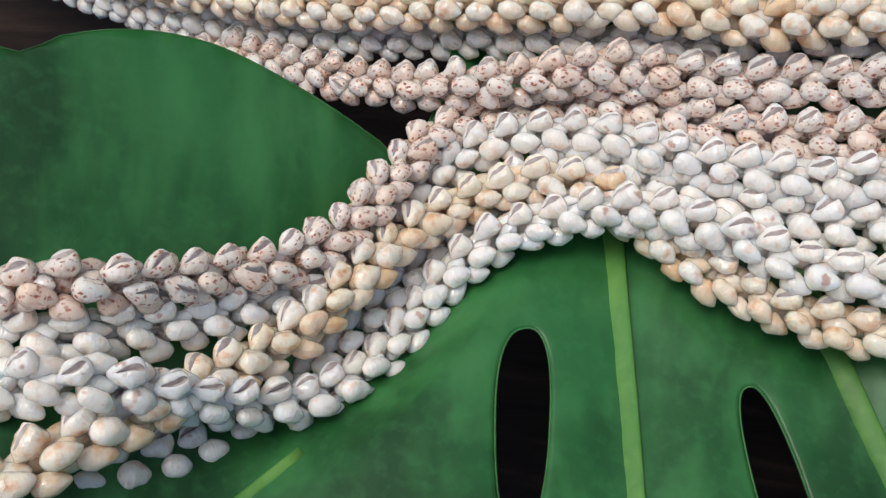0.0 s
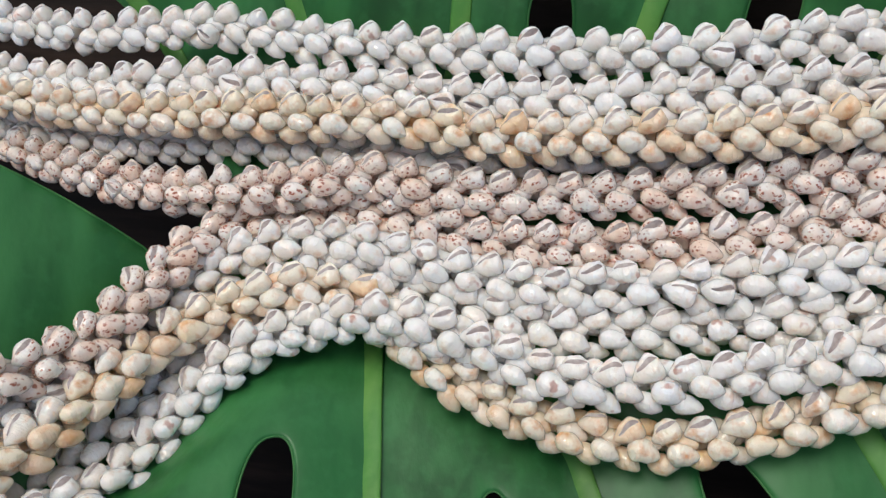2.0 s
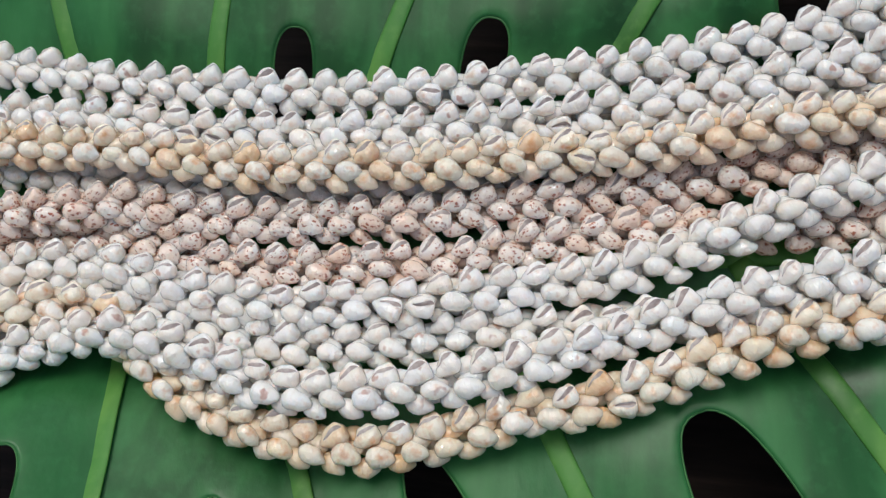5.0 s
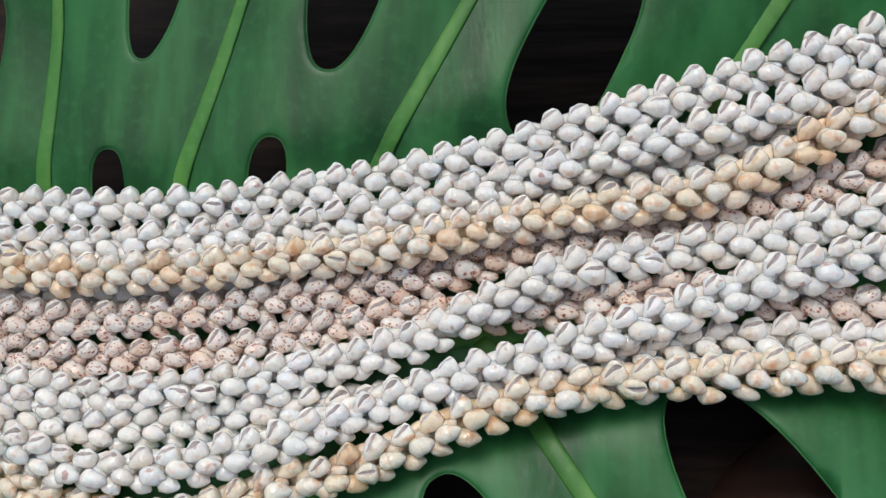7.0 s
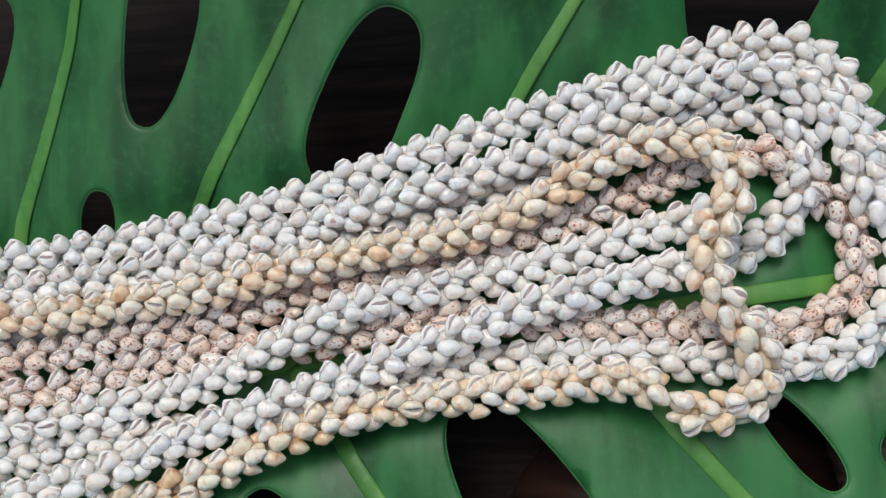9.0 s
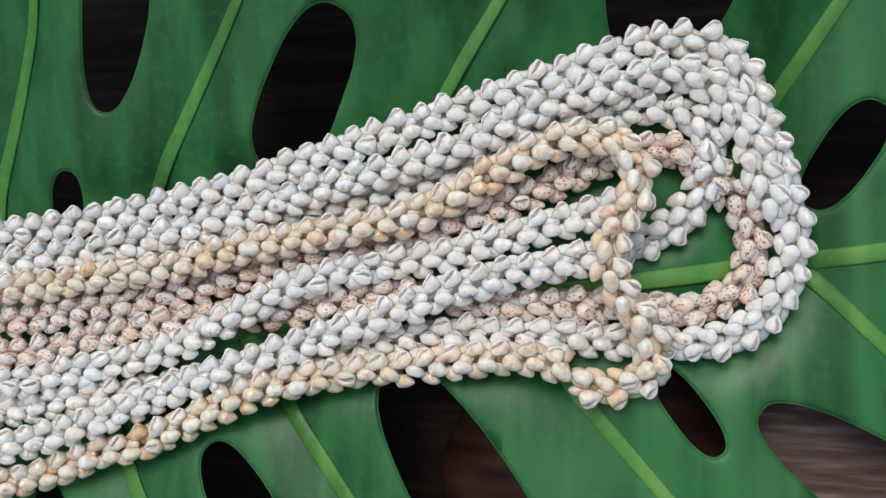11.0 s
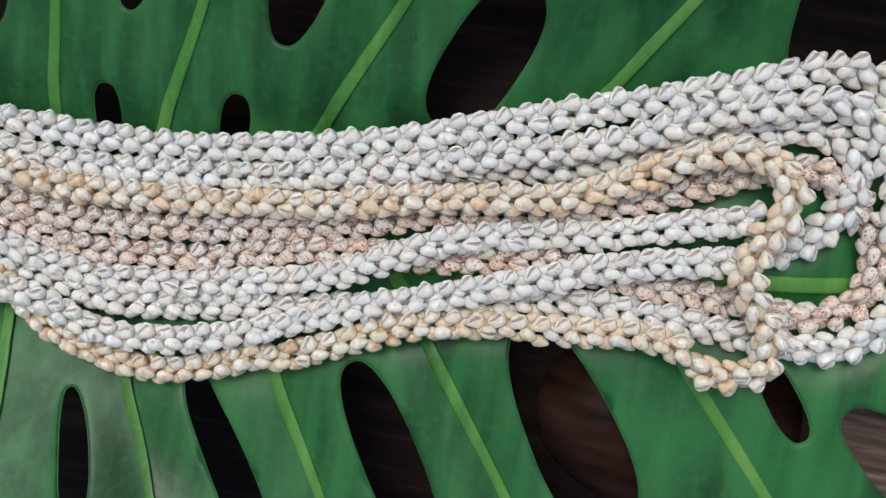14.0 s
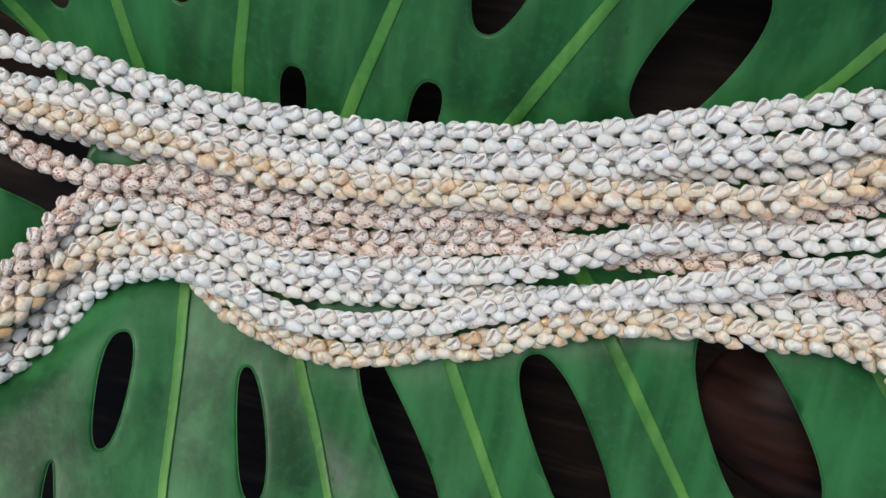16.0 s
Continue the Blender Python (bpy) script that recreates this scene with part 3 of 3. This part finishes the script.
vein("midrib", -108.0, -1.9, 258.0, 46.6, 2.8, 2.0)
for x0, y0, x1, y1 in VEINS:
    u = Vector((x1 - x0, y1 - y0)).normalized()
    thin = 0.4 if math.hypot(x1 - x0, y1 - y0) < 5 else 1.0
    vein("vein", x0 - 22 * u.x * thin, y0 - 22 * u.y * thin, x1 + 38 * u.x, y1 + 38 * u.y, 2.3 * thin, 1.2 * thin)

# two low wooden pieces under the leaf's outer half
def low_board(cx, cy, rx, ry, top, square, mat, label, round_edge=0.0):
    bm = bmesh.new()
    rings = []
    for r, z in [(1.0, -42)] + [(r, top - (top + 42) * 0.9 * r**4 * round_edge - 3 * (1 - round_edge) * max(0.0, r - 0.86) / 0.14) for r in (1.0, 0.96, 0.9, 0.82, 0.72, 0.6, 0.45, 0.25)]:
        rings.append([])
        for i in range(96):
            a = 2 * math.pi * i / 96
            u, v = math.cos(a), math.sin(a)
            x, y = math.copysign(abs(u) ** square, u), math.copysign(abs(v) ** square, v)
            rings[-1].append(bm.verts.new(((cx + rx * r * x) / 1000, (cy + ry * r * y) / 1000, z / 1000)))
    for a, b in zip(rings, rings[1:]):
        for i in range(96):
            bm.faces.new((a[i], a[(i + 1) % 96], b[(i + 1) % 96], b[i]))
    bm.faces.new(rings[-1])
    tagged(part("wooden_board", bm, mat), label, "board")


low_board(131, -24, 44, 32, -24, 1.0, slab_mat, "rounded reddish-brown wooden board showing through the leaf", 1.0)
low_board(232, -20, 66, 50, -24, 0.4, plank_mat, "weathered grey-brown wooden plank with coarse grain under the leaf")


# ---- shell garlands ----
# the mouth side's section: degrees from the slit's middle, share of the radius, and 1 inside the slit
SECTION = [(98, 1.0, 0), (74, 1.0, 0), (54, 1.05, 0), (40, 1.16, 0), (29, 1.22, 0), (20, 1.17, 0), (15, 0.92, 1), (10, 0.5, 1), (4, 0.42, 1), (-3, 0.6, 1), (-11, 0.84, 1), (-22, 0.95, 0), (-46, 1.0, 0), (-70, 1.0, 0), (-96, 1.0, 0), (-126, 1.0, 0), (-157, 1.0, 0), (-188, 1.0, 0), (-225, 1.0, 0)]


def step_up(x, low, high):
    x = min(1.0, max(0.0, (x - low) / (high - low)))
    return x * x * (3 - 2 * x)


def mouth_shell(seed, rings=15):
    """A stout shell, 1 long along x with its spire at the back; on its upper side a slit under a thick outer lip."""
    rng = random.Random(seed)
    fat, wide, front = rng.uniform(0.35, 0.41), rng.uniform(0.5, 0.68), rng.uniform(2.4, 4.2)
    flat, rough, gape = fat * rng.uniform(0.7, 0.86), rng.uniform(0.16, 0.34), rng.uniform(0.7, 1.2)
    twist, turned, begin = rng.uniform(-0.1, 0.6), rng.uniform(0.0, 0.35), rng.uniform(0.1, 0.28)
    pinch, waver = rng.uniform(0.25, 0.6), rng.uniform(0, 6.3)
    rows = []
    for i in range(1, rings):
        u = 0.5 - 0.5 * math.cos(math.pi * i / rings)
        if u < wide:
            r = fat * (0.12 + 0.88 * math.sin(math.pi / 2 * u / wide) ** 0.85)
        else:
            r = fat * (1 - 0.75 * ((u - wide) / (1 - wide)) ** front) ** 0.5
        gap = step_up(u, begin, begin + 0.22) * (1 - step_up(u, 0.84, 1.0))
        # the slit is widest towards the front and wavers
        narrow = 0.25 + 1.0 * gap * (pinch + (1 - pinch) * step_up(u, 0.3, 0.75))
        row = []
        for degrees, share, cut in SECTION:
            d = degrees * narrow if cut else degrees
            a = radians(d) + turned + (twist * (u - 0.5) + 0.12 * math.sin(7 * u + waver)) * math.exp(-((degrees / 60) ** 2))
            s = r * (1 + (share - 1) * gap * (gape if cut else 1.0))
            x, y, z = u - 0.5, s * math.sin(a), s * math.cos(a)
            if z > flat and not cut:
                z = flat + 0.4 * (z - flat)
            k = 1 + rough * noise.noise(Vector((x * 3.2 + seed * 7.3, y * 3.2, z * 3.2)))
            row.append((x, y * k, z * k, cut))
        rows.append(row)
    return rows


def drop_shell(seed, rings=14, around=13):
    """The closed side: a smooth drop, 1 long along x, round behind, its whorls drawn in to a blunt spire in front."""
    rng = random.Random(seed)
    fat, wide, tip = rng.uniform(0.3, 0.36), rng.uniform(0.36, 0.47), rng.uniform(0.5, 0.72)
    rough, high, groove = rng.uniform(0.14, 0.3), rng.uniform(0.88, 1.02), rng.uniform(0.45, 0.6)
    rows = []
    for i in range(1, rings):
        u = 0.5 - 0.5 * math.cos(math.pi * i / rings)
        if u < wide:
            r = fat * (1 - ((wide - u) / wide) ** 2.3) ** 0.5
        else:
            q = (u - wide) / (1 - wide)
            r = fat * math.cos(math.pi / 2 * q) ** tip
            r *= 1 - 0.05 * math.exp(-(((q - groove) / 0.07) ** 2)) - 0.06 * math.exp(-(((q - groove - 0.24) / 0.06) ** 2))
        row = []
        for k in range(around):
            a = 2 * math.pi * k / around
            x, y, z = u - 0.5, r * math.sin(a), r * math.cos(a) * high
            k = 1 + rough * noise.noise(Vector((x * 3 + seed * 5.1, y * 3, z * 3)))
            row.append((x, y * k, z * k, 0))
        rows.append(row)
    return rows


def shell_faces(bm, rows, m=None):
    m = m or Matrix()
    around = len(rows[0])
    made = [[bm.verts.new(m @ Vector(p[:3])) for p in row] for row in rows]
    ends = []
    for row, x in ((rows[0], -0.5), (rows[-1], 0.5)):
        ends.append(bm.verts.new(m @ Vector((x, sum(p[1] for p in row) / around, sum(p[2] for p in row) / around))))
    for i, (a, b) in enumerate(zip(made, made[1:])):
        for k in range(around):
            j = (k + 1) % around
            f = bm.faces.new((a[k], b[k], b[j], a[j]))
            f.smooth = True
            # the slit's inner faces take the shade-darkened mouth colour
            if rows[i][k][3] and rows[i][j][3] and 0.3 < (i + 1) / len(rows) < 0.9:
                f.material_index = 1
    for k in range(around):
        bm.faces.new((ends[0], made[0][k], made[0][(k + 1) % around])).smooth = True
        bm.faces.new((ends[1], made[-1][(k + 1) % around], made[-1][k])).smooth = True


def shell_mesh(tone, rows):
    bm = bmesh.new()
    shell_faces(bm, rows)
    bmesh.ops.recalc_face_normals(bm, faces=bm.faces)
    me = bpy.data.meshes.new("shell")
    bm.to_mesh(me)
    bm.free()
    me.materials.append(SHELL[tone][0])
    me.materials.append(mouth_shade_mat)
    return me


OPEN = {tone: [shell_mesh(tone, mouth_shell(k)) for k in range(12)] for tone in SHELL}
CLOSED = {tone: [shell_mesh(tone, drop_shell(k + 20)) for k in range(8)] for tone in SHELL}
PLAIN = [drop_shell(k + 50, 9, 10) for k in range(4)]
PITCH = 5.9


def aim(place, ahead, out, size):
    """A pose with x along ahead and z towards out."""
    x = ahead.normalized()
    y = out.cross(x).normalized()
    m = Matrix((x, y, x.cross(y))).transposed().to_4x4()
    return Matrix.Translation(place / 1000) @ m @ Matrix.Diagonal((size / 1000, size / 1000, size / 1000, 1))


def jitter(rng, amount):
    return Vector([rng.uniform(-amount, amount) for _ in range(3)])


def string_shells(base, tone, points, rng, under):
    """Two rows of shells on top, staggered, as pieces; the rows below into the bmesh under."""
    pts = spline(points, PITCH / 2)
    for k, p in enumerate(pts):
        t = (pts[min(k + 2, len(pts) - 1)] - pts[max(k - 2, 0)]).normalized()
        side = Vector((0, 0, 1)).cross(t).normalized()
        up = t.cross(side)

        def way(degrees):
            return side * math.cos(radians(degrees)) + up * math.sin(radians(degrees))

        # now and then a stretch is twisted, so that the rows lie askew
        twist = 26 * noise.noise(p * 0.035) + rng.uniform(-8, 8)
        if k % 2 == 0:
            out = way(42 + twist)
            ahead = t * 0.85 + side * rng.uniform(0.15, 0.6) + up * rng.uniform(-0.1, 0.25)
            ob = new("shell", rng.choice(OPEN[tone]))
            spot = aim(p + out * 2.9 + jitter(rng, 0.35), ahead, way(56 + twist + rng.uniform(-14, 14)), rng.uniform(4.7, 5.5))
        else:
            out = way(120 + twist)
            ahead = t * 0.92 - side * rng.uniform(0.0, 0.5) - up * rng.uniform(-0.1, 0.25)
            open_side = rng.random() < 0.07
            ob = new("shell", rng.choice((OPEN if open_side else CLOSED)[tone]))
            spot = aim(p + out * 2.7 + jitter(rng, 0.35), ahead, way(rng.uniform(60, 130)), rng.uniform(4.8, 5.7))
        ob.parent = base
        ob.matrix_basis = spot
        for degrees, far in (((340, 2.4), (250, 2.2), (70, 0.7)) if k % 2 else ((176, 2.9), (290, 2.2))):
            out = way(degrees + rng.uniform(-12, 12))
            ahead = t * 0.9 + out * 0.35 + jitter(rng, 0.3)
            shell_faces(under, rng.choice(PLAIN), aim(p + out * far + jitter(rng, 0.35), ahead, way(rng.uniform(0, 360)), rng.uniform(4.8, 5.6)))
    return pts


def garland(tone, label, strands, seed):
    rng = random.Random(seed)
    base = new("shell_garland")
    tagged(base, label, "shell garland", "shell garlands on the leaf")
    under = bmesh.new()
    for points in strands:
        pts = string_shells(base, tone, points, rng, under)
        part("cord", tube([p - Vector((0, 0, 1.2)) for p in pts], [0.3] * len(pts), 1.0, 6), cord_mat, base, "pale twisted cord")
    rows = part("backing_shell", under, SHELL[tone][1], base)
    tagged(rows, kind="stuff")


(TOP_WHITE, SECOND_WHITE, LOW_WHITE, TOP_OCHRE, TOP_SPECKLED, LOW_SPECKLED, MID_WHITE, DEEP_WHITE, LOW_OCHRE, ARCH_WHITE) = STRANDS
garland("white", "long garland of glossy white shells in an outer loop", [TOP_WHITE, DEEP_WHITE], 1)
garland("white", "white shell garland lying inside the outer loop", [SECOND_WHITE, MID_WHITE], 2)
garland("white", "white shell garland partly under the ochre one", [LOW_WHITE, ARCH_WHITE], 3)
garland("ochre", "cream and ochre shell garland draped over the others", [TOP_OCHRE, LOW_OCHRE], 4)
garland("speckled", "pinkish shell garland with red-brown speckles", [TOP_SPECKLED, LOW_SPECKLED], 5)
